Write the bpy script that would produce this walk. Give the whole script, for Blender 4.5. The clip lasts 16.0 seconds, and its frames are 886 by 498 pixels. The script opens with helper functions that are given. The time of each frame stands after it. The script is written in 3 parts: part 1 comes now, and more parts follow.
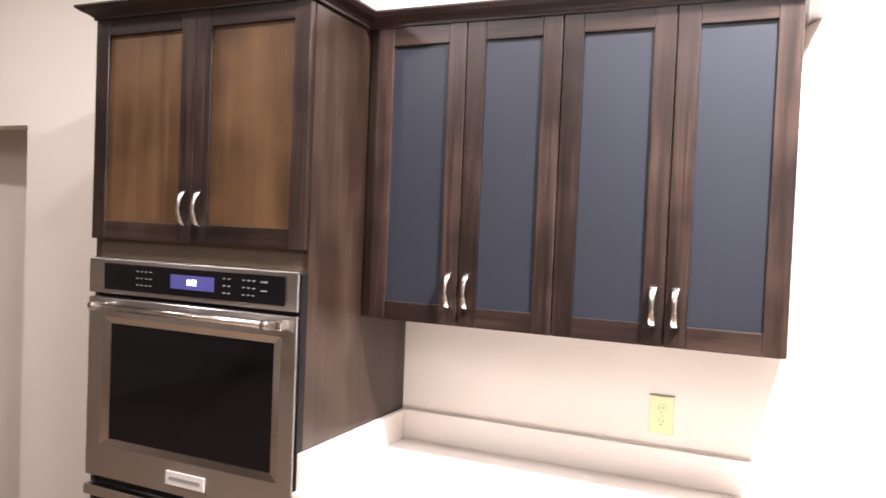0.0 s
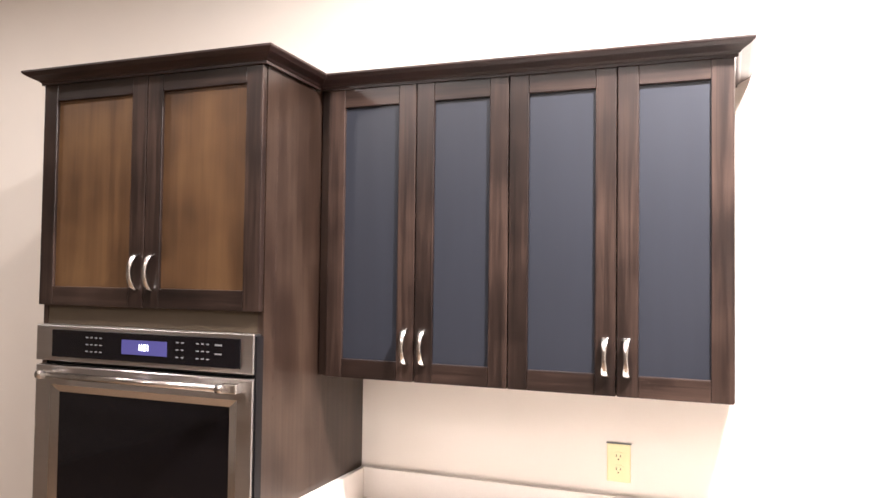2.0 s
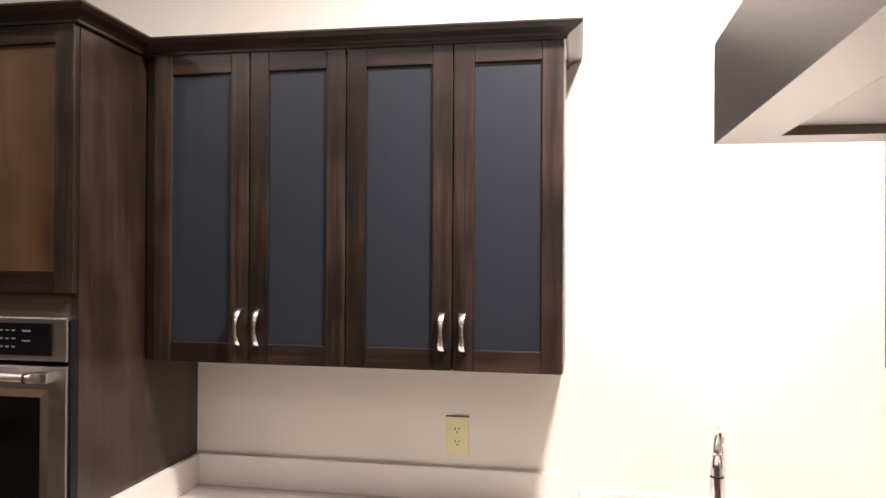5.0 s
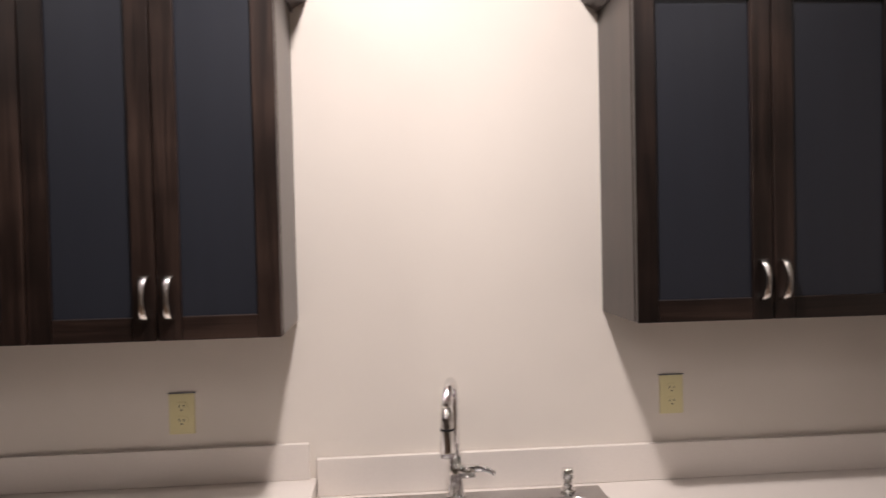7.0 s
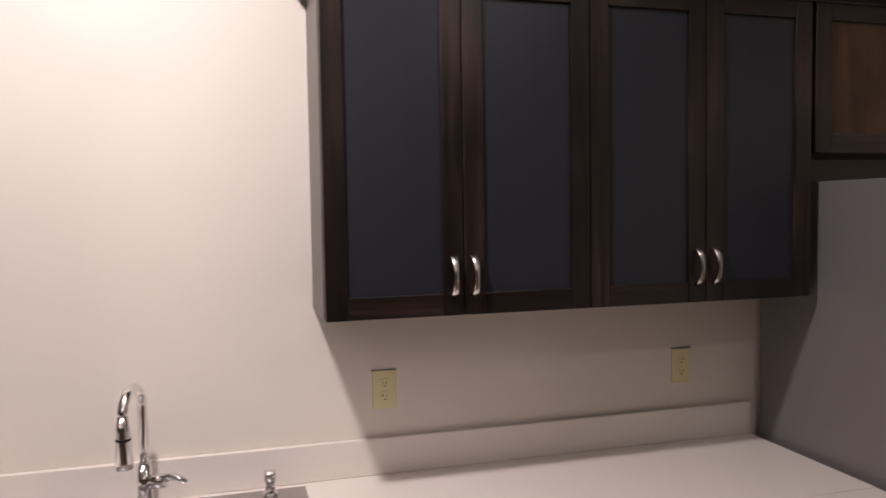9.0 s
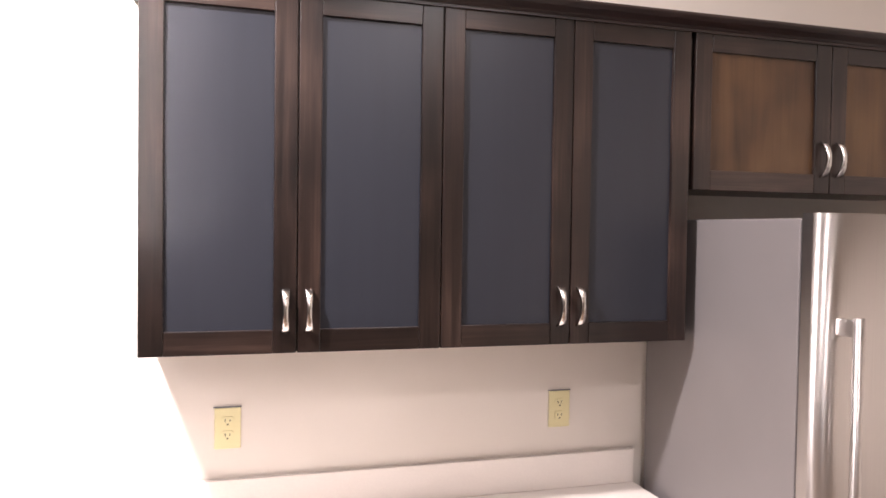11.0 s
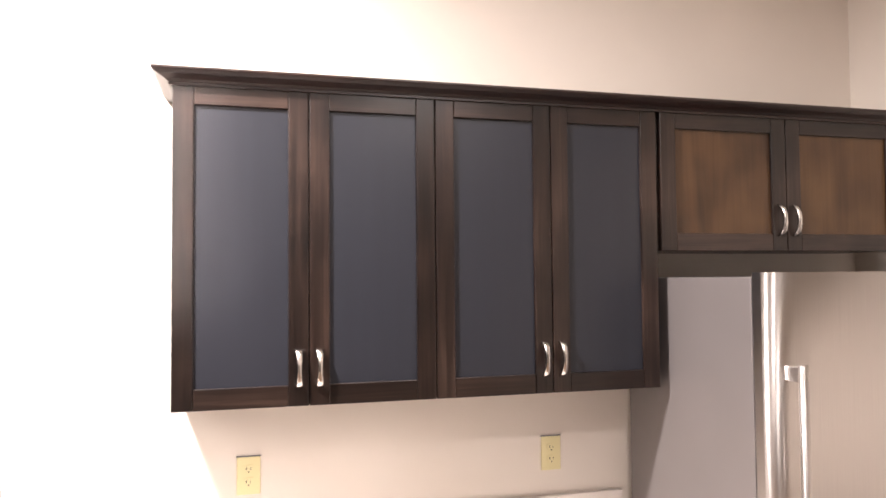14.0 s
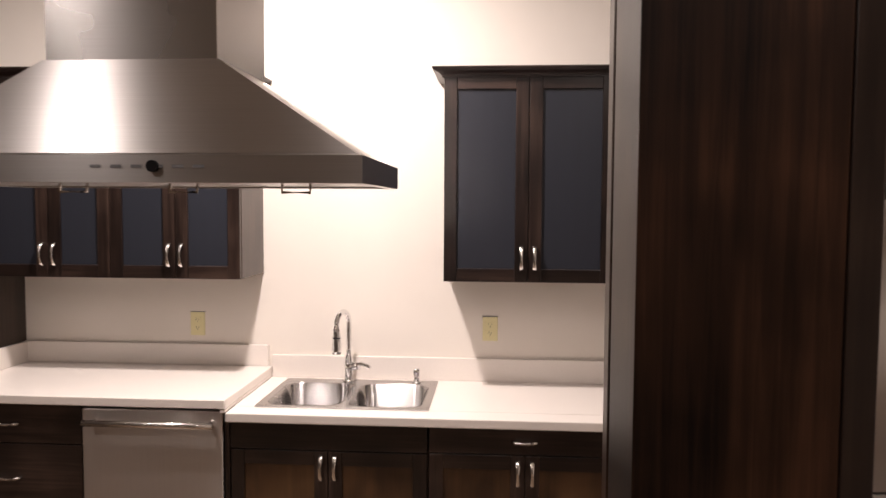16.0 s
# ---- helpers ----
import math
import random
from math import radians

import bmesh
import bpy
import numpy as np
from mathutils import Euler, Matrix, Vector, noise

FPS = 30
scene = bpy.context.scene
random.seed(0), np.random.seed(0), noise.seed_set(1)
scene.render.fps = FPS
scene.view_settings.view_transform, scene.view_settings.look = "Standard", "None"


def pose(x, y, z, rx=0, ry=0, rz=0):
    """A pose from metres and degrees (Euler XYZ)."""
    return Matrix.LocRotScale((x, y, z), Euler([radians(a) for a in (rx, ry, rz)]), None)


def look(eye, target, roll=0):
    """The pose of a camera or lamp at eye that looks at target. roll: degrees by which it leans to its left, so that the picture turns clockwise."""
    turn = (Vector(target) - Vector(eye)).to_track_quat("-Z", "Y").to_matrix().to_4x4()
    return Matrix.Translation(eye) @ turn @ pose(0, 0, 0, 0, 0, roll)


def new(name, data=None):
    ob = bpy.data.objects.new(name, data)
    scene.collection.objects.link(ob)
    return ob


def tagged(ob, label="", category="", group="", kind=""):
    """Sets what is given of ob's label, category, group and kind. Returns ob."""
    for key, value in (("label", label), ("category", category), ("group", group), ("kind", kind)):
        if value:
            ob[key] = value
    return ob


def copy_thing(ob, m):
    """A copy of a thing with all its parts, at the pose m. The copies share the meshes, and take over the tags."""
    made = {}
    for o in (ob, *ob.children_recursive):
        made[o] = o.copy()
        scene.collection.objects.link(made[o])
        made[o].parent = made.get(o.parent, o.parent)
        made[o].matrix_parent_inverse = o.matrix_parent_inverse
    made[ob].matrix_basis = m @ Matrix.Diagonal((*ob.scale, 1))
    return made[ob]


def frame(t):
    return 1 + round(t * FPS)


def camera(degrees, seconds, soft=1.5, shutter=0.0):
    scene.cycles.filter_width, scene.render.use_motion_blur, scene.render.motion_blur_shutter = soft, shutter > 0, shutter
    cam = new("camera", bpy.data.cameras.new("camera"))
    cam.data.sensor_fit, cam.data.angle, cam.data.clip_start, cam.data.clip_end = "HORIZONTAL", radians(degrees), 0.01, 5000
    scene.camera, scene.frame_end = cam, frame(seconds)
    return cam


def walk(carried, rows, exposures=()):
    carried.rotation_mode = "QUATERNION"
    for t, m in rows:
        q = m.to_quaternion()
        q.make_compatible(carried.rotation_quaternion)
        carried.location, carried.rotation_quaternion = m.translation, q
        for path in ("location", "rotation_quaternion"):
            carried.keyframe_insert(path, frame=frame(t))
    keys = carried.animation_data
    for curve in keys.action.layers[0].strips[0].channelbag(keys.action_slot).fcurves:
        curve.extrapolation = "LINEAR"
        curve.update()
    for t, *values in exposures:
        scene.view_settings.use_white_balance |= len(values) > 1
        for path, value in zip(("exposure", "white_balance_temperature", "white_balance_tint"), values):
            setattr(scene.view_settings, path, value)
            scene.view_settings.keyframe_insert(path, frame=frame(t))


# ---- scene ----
cam = camera(61.9, 16.0, 1.5, 0.5)
PATH = [
    (0, (1.208, -2.327, 1.664), (0.375, -0.509, 1.604), 2.3),
    (0.5, (1.213, -2.33, 1.681), (0.459, -0.478, 1.652), 2.2),
    (1, (1.217, -2.339, 1.687), (0.482, -0.48, 1.713), 1.4),
    (1.5, (1.218, -2.348, 1.699), (0.487, -0.487, 1.75), 0.7),
    (2, (1.221, -2.351, 1.696), (0.496, -0.488, 1.762), 0.7),
    (2.5, (1.22, -2.339, 1.698), (0.513, -0.469, 1.755), 0.7),
    (3, (1.226, -2.338, 1.695), (0.568, -0.45, 1.737), 0.5),
    (3.5, (1.235, -2.336, 1.693), (0.652, -0.423, 1.729), 0.7),
    (3.7, (1.25, -2.333, 1.694), (0.705, -0.409, 1.722), 0.7),
    (5.8, (1.295, -2.279, 1.685), (1.107, -0.288, 1.669), 0.1),
    (6, (1.308, -2.27, 1.681), (1.18, -0.275, 1.638), 0.0),
    (6.3, (1.334, -2.247, 1.668), (1.285, -0.25, 1.571), -0.6),
    (6.5, (1.37, -2.207, 1.648), (1.407, -0.218, 1.532), -0.7),
    (7, (1.482, -2.161, 1.621), (1.645, -0.169, 1.574), -1.3),
    (7.5, (1.608, -2.174, 1.622), (1.843, -0.189, 1.555), -0.8),
    (8, (1.669, -2.192, 1.588), (1.991, -0.22, 1.502), -1.3),
    (8.5, (1.78, -2.181, 1.622), (2.297, -0.252, 1.51), -1.7),
    (11, (2.34, -2.155, 1.683), (2.897, -0.235, 1.63), 0.8),
    (11.5, (2.345, -2.172, 1.688), (3.222, -0.374, 1.688), 2.6),
    (12, (2.357, -2.197, 1.715), (3.346, -0.46, 1.781), 3.0),
    (12.5, (2.36, -2.202, 1.721), (3.345, -0.464, 1.815), 2.7),
    (13, (2.354, -2.222, 1.717), (3.225, -0.424, 1.819), 1.8),
    (13.5, (2.357, -2.274, 1.712), (3.01, -0.385, 1.794), 0.2),
    (13.8, (2.34, -2.354, 1.719), (2.912, -0.438, 1.786), -0.7),
    (14, (2.325, -2.417, 1.726), (2.845, -0.488, 1.805), -0.5),
    (14.3, (2.283, -2.533, 1.721), (2.798, -0.601, 1.727), 0.4),
    (14.5, (2.286, -2.631, 1.724), (2.749, -0.685, 1.728), 0.4),
    (14.7, (2.288, -2.721, 1.72), (2.604, -0.746, 1.75), 0.5),
    (15, (2.314, -2.907, 1.71), (2.423, -0.91, 1.685), 1.9),
    (15.5, (2.348, -3.215, 1.714), (2.286, -1.216, 1.699), 1.1),
    (15.8, (2.358, -3.438, 1.709), (2.232, -1.444, 1.616), 0.9),
    (16, (2.366, -3.529, 1.706), (2.222, -1.538, 1.588), 0.3),
]
# the exposure falls as the bright wall and sink fill the picture, and rises again
EXPOSURES = [(0.0, 1.45, 6150, 15), (3.7, 1.2, 6500, 13), (5.8, -0.65, 6500, 14), (6.5, -0.95, 6500, 15), (8.7, -1.15, 6500, 20), (10.8, 0.75, 6300, 19), (11.5, 1.25, 6500, 21),
             (12.5, 1.65, 6600, 22), (13.5, 1.55, 6600, 20), (14.0, 1.05, 6600, 17), (14.5, 0.5, 6700, 16), (15.0, 0.15, 6700, 17), (16.0, -0.35, 6800, 19)]
walk(cam, [(t, look(e, g, r)) for t, e, g, r in PATH], EXPOSURES)

# ---- light ----
world = bpy.data.worlds.new("world")
world.use_nodes = True
world.node_tree.nodes["Background"].inputs[0].default_value = (1.0, 0.93, 0.86, 1)
world.node_tree.nodes["Background"].inputs[1].default_value = 0.02
scene.world = world
CEIL = 3.05
WARM = (1.0, 0.94, 0.885)
# recessed ceiling cans: place, watts; (2.2, -4.7) and (-1.9, -1.25) are added fill
CANS = [((0.22, -1.3), 14), ((1.55, -1.0), 90), ((3.3, -1.5), 6), ((0.68, -3.6), 13), ((2.2, -4.7), 17), ((3.35, -2.9), 12), ((-1.0, -3.05), 11), ((-1.9, -1.25), 8)]
for (lx, ly), watts in CANS:
    d = bpy.data.lights.new("can_light", "AREA")
    d.shape, d.size, d.energy, d.color = "DISK", 0.16, watts, WARM
    new("can_light", d).matrix_world = pose(lx, ly, CEIL - 0.012)


# ---- materials ----
def mat(name):
    m = bpy.data.materials.new(name)
    m.use_nodes = True
    nt = m.node_tree
    return m, nt, nt.nodes["Principled BSDF"]


def node(nt, kind, **inputs):
    n = nt.nodes.new(kind)
    for k, v in inputs.items():
        n.inputs[k].default_value = v
    return n


def coords(nt, scale, rot=(0, 0, 0)):
    tc = nt.nodes.new("ShaderNodeTexCoord")
    mp = nt.nodes.new("ShaderNodeMapping")
    mp.inputs["Scale"].default_value = scale
    mp.inputs["Rotation"].default_value = rot
    nt.links.new(tc.outputs["Object"], mp.inputs["Vector"])
    return mp.outputs[0]


def ramp(nt, fac, stops):
    r = nt.nodes.new("ShaderNodeValToRGB")
    e = r.color_ramp.elements
    while len(e) < len(stops):
        e.new(0.5)
    for el, (p, c) in zip(e, stops):
        el.position, el.color = p, (*c, 1)
    nt.links.new(fac, r.inputs[0])
    return r.outputs[0]


def bump(nt, bsdf, height, strength, dist):
    b = nt.nodes.new("ShaderNodeBump")
    b.inputs["Strength"].default_value, b.inputs["Distance"].default_value = strength, dist
    nt.links.new(height, b.inputs["Height"])
    nt.links.new(b.outputs[0], bsdf.inputs["Normal"])


def wood(name, along, dark, mid, light, rough=0.32, coat=0.1, broadness=0.5, blotch=0.35):
    """Stained wood, the grain along one axis, with broad blotches of stain."""
    m, nt, b = mat(name)
    fine, broad = [70, 70, 70], [7, 7, 7]
    fine["xyz".index(along)], broad["xyz".index(along)] = 2.2, 1.0
    n1 = node(nt, "ShaderNodeTexNoise", Scale=1.0, Detail=6.0, Roughness=0.62, Distortion=0.7)
    n2 = node(nt, "ShaderNodeTexNoise", Scale=1.0, Detail=3.0, Roughness=0.5, Distortion=1.2)
    n3 = node(nt, "ShaderNodeTexNoise", Scale=4.5, Detail=2.0)
    info = nt.nodes.new("ShaderNodeObjectInfo")
    nt.links.new(coords(nt, fine), n1.inputs["Vector"])
    nt.links.new(coords(nt, broad), n2.inputs["Vector"])
    nt.links.new(coords(nt, (1, 1, 1)), n3.inputs["Vector"])
    mix = nt.nodes.new("ShaderNodeMix")
    mix.inputs[0].default_value = broadness
    nt.links.new(n1.outputs["Fac"], mix.inputs[2])
    nt.links.new(n2.outputs["Fac"], mix.inputs[3])
    mix2 = nt.nodes.new("ShaderNodeMix")
    mix2.inputs[0].default_value = blotch
    nt.links.new(mix.outputs[0], mix2.inputs[2])
    nt.links.new(n3.outputs["Fac"], mix2.inputs[3])
    add = nt.nodes.new("ShaderNodeMath")
    add.operation = "MULTIPLY_ADD"
    add.inputs[1].default_value, add.inputs[2].default_value = 0.10, -0.05
    nt.links.new(info.outputs["Random"], add.inputs[0])
    tot = nt.nodes.new("ShaderNodeMath")
    nt.links.new(mix2.outputs[0], tot.inputs[0])
    nt.links.new(add.outputs[0], tot.inputs[1])
    nt.links.new(ramp(nt, tot.outputs[0], [(0.37, dark), (0.5, mid), (0.64, light)]), b.inputs["Base Color"])
    b.inputs["Roughness"].default_value = rough
    b.inputs["Coat Weight"].default_value = coat
    b.inputs["Coat Roughness"].default_value = 0.3
    bump(nt, b, n1.outputs["Fac"], 0.12, 0.002)
    return m


BR = ((0.004, 0.0021, 0.0016), (0.0175, 0.0098, 0.0076), (0.050, 0.030, 0.023))
WOOD_V = wood("stained_wood_upright", "z", *BR, broadness=0.3)
WOOD_H = wood("stained_wood_level", "x", *BR, broadness=0.3)
WOOD_S = wood("stained_wood_side", "z", (0.010, 0.0052, 0.0036), (0.027, 0.0150, 0.0105), (0.055, 0.034, 0.024), broadness=0.6)
WOOD_P = wood("stained_maple_panel", "z", (0.036, 0.016, 0.006), (0.082, 0.040, 0.016), (0.125, 0.066, 0.027), 0.42, 0.1, 0.75, 0.42)
WOOD_CR = wood("stained_wood_crown", "x", (0.013, 0.006, 0.005), (0.027, 0.013, 0.011), (0.045, 0.024, 0.020), 0.4)
WOOD_COL = wood("dark_lacquered_wood", "z", (0.005, 0.0027, 0.0016), (0.015, 0.0085, 0.0052), (0.040, 0.024, 0.014), 0.42, 0.0, 0.6, 0.6)
WOOD_CF = wood("dark_frame_wood", "z", (0.010, 0.0045, 0.0025), (0.026, 0.012, 0.0065), (0.045, 0.023, 0.012), 0.36, 0.0)
WOOD_BACK = wood("dark_red_brown_wood", "z", (0.007, 0.003, 0.0017), (0.032, 0.0140, 0.0073), (0.085, 0.037, 0.019), 0.5, 0.0)
for m in (WOOD_BACK, WOOD_COL, WOOD_CF):
    m.node_tree.nodes["Principled BSDF"].inputs["Specular IOR Level"].default_value = 0.2


def plain(name, color, rough, metal=0.0, vary=0.06, scale=(3, 3, 3), relief=0.0, relief_scale=300.0):
    m, nt, b = mat(name)
    n = node(nt, "ShaderNodeTexNoise", Scale=1.0, Detail=5.0)
    nt.links.new(coords(nt, scale), n.inputs["Vector"])
    lo, hi = [c * (1 - vary) for c in color], [min(1, c * (1 + vary)) for c in color]
    nt.links.new(ramp(nt, n.outputs["Fac"], [(0.3, lo), (0.7, hi)]), b.inputs["Base Color"])
    b.inputs["Roughness"].default_value, b.inputs["Metallic"].default_value = rough, metal
    if relief:
        n2 = node(nt, "ShaderNodeTexNoise", Scale=relief_scale, Detail=3.0)
        nt.links.new(coords(nt, (1, 1, 1)), n2.inputs["Vector"])
        bump(nt, b, n2.outputs["Fac"], relief, 0.002)
    return m


def brushed(name, color, along, rough=0.3):
    m, nt, b = mat(name)
    sc = [900, 900, 900]
    sc["xyz".index(along)] = 4
    n = node(nt, "ShaderNodeTexNoise", Scale=1.0, Detail=2.0)
    nt.links.new(coords(nt, sc), n.inputs["Vector"])
    smear = node(nt, "ShaderNodeTexNoise", Scale=3.0, Detail=4.0)
    nt.links.new(coords(nt, (1, 1, 1)), smear.inputs["Vector"])
    nt.links.new(ramp(nt, n.outputs["Fac"], [(0.2, [c * 0.88 for c in color]), (0.8, color)]), b.inputs["Base Color"])
    r = nt.nodes.new("ShaderNodeMapRange")
    r.inputs[3].default_value, r.inputs[4].default_value = rough - 0.05, rough + 0.07
    nt.links.new(smear.outputs["Fac"], r.inputs[0])
    nt.links.new(r.outputs[0], b.inputs["Roughness"])
    b.inputs["Metallic"].default_value = 1.0
    b.inputs["Anisotropic"].default_value, b.inputs["Anisotropic Rotation"].default_value = 0.88, 0.25
    bump(nt, b, n.outputs["Fac"], 0.05, 0.0005)
    return m


WALL = plain("cream_wall_paint", (0.80, 0.74, 0.675), 0.75, vary=0.02, relief=0.10, relief_scale=180)
# dark colour for the unseen walls, to hold down fill light and reflections
TAUPE = plain("taupe_light_cutting_wall", (0.26, 0.225, 0.19), 0.8, vary=0.03, relief=0.10, relief_scale=180)
CEILING = plain("white_ceiling_paint", (0.80, 0.77, 0.72), 0.9, vary=0.02, relief=0.1)
FLOOR = plain("vinyl_plank_floor", (0.20, 0.135, 0.09), 0.45, vary=0.3, scale=(2, 14, 2))
COUNTER = plain("cream_solid_surface", (0.80, 0.74, 0.69), 0.3, vary=0.015, scale=(160, 160, 160))
GLASS = plain("smoked_satin_panel", (0.020, 0.0225, 0.031), 0.36, vary=0.05, scale=(30, 30, 2))
STEEL = brushed("brushed_steel", (0.60, 0.575, 0.56), "x")
STEEL_V = brushed("brushed_steel_upright", (0.60, 0.57, 0.55), "z", 0.36)
STEEL_D = brushed("brushed_steel_duct", (0.60, 0.575, 0.56), "x", 0.26)
FRIDGE_SIDE = plain("grey_painted_steel", (0.23, 0.21, 0.21), 0.42, metal=0.3, vary=0.03, relief=0.05, relief_scale=500)
NICKEL = plain("satin_nickel", (0.70, 0.67, 0.64), 0.22, metal=1.0, vary=0.05, scale=(60, 60, 60))
CHROME = plain("polished_chrome", (0.78, 0.77, 0.77), 0.07, metal=1.0, vary=0.02)
BLACK = plain("black_oven_glass", (0.006, 0.005, 0.006), 0.06, vary=0.1)
BLACKPL = plain("black_plastic", (0.008, 0.007, 0.008), 0.5, vary=0.1)
for m, spec in ((BLACK, 0.3), (BLACKPL, 0.2)):
    m.node_tree.nodes["Principled BSDF"].inputs["Specular IOR Level"].default_value = spec
RECESS = plain("olive_brown_filler", (0.07, 0.050, 0.032), 0.5, vary=0.15, scale=(4, 4, 30))
IVORY = plain("ivory_plastic", (0.80, 0.73, 0.43), 0.4, vary=0.03)
# printed marks, and the shadow line drawn above the outlet plates
GREYMARK = plain("grey_print_and_gap_shade", (0.22, 0.22, 0.23), 0.5)
BADGE = plain("pale_satin_badge", (0.78, 0.74, 0.71), 0.45, metal=0.4, vary=0.03)
BEZEL = plain("polished_steel_bezel", (0.72, 0.69, 0.67), 0.16, metal=1.0, vary=0.04, scale=(8, 8, 8))
WHITETRIM = plain("white_trim", (0.80, 0.78, 0.74), 0.5, vary=0.02)
CARCASS = plain("dark_cabinet_box", (0.045, 0.027, 0.021), 0.5, vary=0.15)
WELL = brushed("sink_steel", (0.55, 0.53, 0.52), "y", 0.24)


def glow(name, color, strength):
    m, nt, b = mat(name)
    b.inputs["Base Color"].default_value = (*color, 1)
    b.inputs["Emission Color"].default_value = (*color, 1)
    b.inputs["Emission Strength"].default_value = strength
    return m


LENS = glow("can_lens", (1.0, 0.86, 0.72), 9.0)
DISPLAY = glow("blue_display", (0.045, 0.042, 0.15), 0.34)
DIGIT = glow("display_digits", (0.85, 0.88, 1.0), 1.2)


# ---- mesh tools ----
def box(bm, x0, x1, y0, y1, z0, z1, slot=0, bevel=0.0):
    r = bmesh.ops.create_cube(bm, size=1.0)
    vs = r["verts"]
    for v in vs:
        v.co = Vector((x0 + (v.co.x + 0.5) * (x1 - x0), y0 + (v.co.y + 0.5) * (y1 - y0), z0 + (v.co.z + 0.5) * (z1 - z0)))
    fs = {f for v in vs for f in v.link_faces}
    for f in fs:
        f.material_index = slot
    if bevel:
        es = {e for f in fs for e in f.edges}
        out = bmesh.ops.bevel(bm, geom=list(es), offset=bevel, segments=2, profile=0.5, affect="EDGES")
        for f in out["faces"]:
            f.material_index = slot


def cyl(bm, a, b, r0, r1=None, seg=20, slot=0):
    a, b = Vector(a), Vector(b)
    r1 = r0 if r1 is None else r1
    m = Matrix.Translation((a + b) / 2) @ (b - a).to_track_quat("Z", "Y").to_matrix().to_4x4()
    out = bmesh.ops.create_cone(bm, cap_ends=True, segments=seg, radius1=r0, radius2=r1, depth=(b - a).length, matrix=m)
    for f in {f for v in out["verts"] for f in v.link_faces}:
        f.material_index = slot
        f.smooth = len(f.verts) == 4


def tube(bm, pts, radii, seg=14):
    """A round tube along points."""
    pts = [Vector(p) for p in pts]
    rings = []
    for i, p in enumerate(pts):
        d = (pts[min(i + 1, len(pts) - 1)] - pts[max(i - 1, 0)]).normalized()
        ref = Vector((1, 0, 0)) if abs(d.x) < 0.9 else Vector((0, 1, 0))
        u = d.cross(ref).normalized()
        w = d.cross(u)
        r = radii[i] if isinstance(radii, (list, tuple)) else radii
        rings.append([bm.verts.new(p + r * (math.cos(k * 2 * math.pi / seg) * u + math.sin(k * 2 * math.pi / seg) * w)) for k in range(seg)])
    for q0, q1 in zip(rings, rings[1:]):
        for k in range(seg):
            bm.faces.new((q0[k], q0[(k + 1) % seg], q1[(k + 1) % seg], q1[k])).smooth = True
    bm.faces.new(rings[0])
    bm.faces.new(rings[-1])


def finish(name, bm, mats, parent=None, label=""):
    bmesh.ops.recalc_face_normals(bm, faces=bm.faces)
    me = bpy.data.meshes.new(name)
    bm.to_mesh(me)
    bm.free()
    for m in mats if isinstance(mats, (list, tuple)) else [mats]:
        me.materials.append(m)
    ob = new(name, me)
    if parent:
        ob.parent = parent
    return tagged(ob, label) if label else ob


def part(name, bm, mats, parent, label=""):
    return finish(name, bm, mats, parent, label)


def boxpart(name, dims, mats, parent, label="", bevel=0.0):
    bm = bmesh.new()
    box(bm, *dims, bevel=bevel)
    return part(name, bm, mats, parent, label)


def thing(name, at, label, category, group=""):
    ob = new(name)
    ob.matrix_basis = pose(*at)
    ob.empty_display_size = 0.05
    return tagged(ob, label, category, group)


def structure(name, dims_list, mats, label, bevel=0.0):
    bm = bmesh.new()
    for d in dims_list:
        box(bm, *d, bevel=bevel)
    return tagged(finish(name, bm, mats), label, name.split("_")[0], kind="structure")


# ---- the room ----
XL, XR, YB = -4.2, 4.68, -6.4
OPEN_R, OPEN_T = -2.01, 2.06
structure("floor", [(XL - 0.12, XR + 0.12, YB - 0.12, 2.0, -0.1, 0)], FLOOR, "brown wood-look plank floor of the kitchen showroom")
structure("ceiling", [(XL - 0.12, XR + 0.12, YB - 0.12, 2.0, CEIL, CEIL + 0.1)], CEILING, "plain white painted ceiling")
structure("wall_north", [(OPEN_R, XR, 0, 0.13, 0, CEIL), (XL, OPEN_R, 0, 0.13, OPEN_T, CEIL), (XL, XL + 1.1, 0, 0.13, 0, OPEN_T)], WALL,
          "cream painted wall behind the kitchen cabinets, with a recess")
structure("wall_east", [(XR, XR + 0.12, YB, 0.13, 0, CEIL)], WALL, "cream painted side wall beside the refrigerator")
# west and south walls stay out of view; their dark tone shapes the light
structure("wall_west", [(XL - 0.12, XL, YB, 2.0, 0, CEIL)], TAUPE, "unseen side wall, dark taupe to cut fill light")
structure("wall_south", [(XL - 0.12, XR + 0.12, YB - 0.12, YB, 0, CEIL)], TAUPE, "unseen rear wall, dark taupe to cut fill light")
structure("wall_recess", [(XL, OPEN_R + 0.3, 0.34, 0.44, 0, CEIL)], WALL, "cream painted wall at the back of the recess")


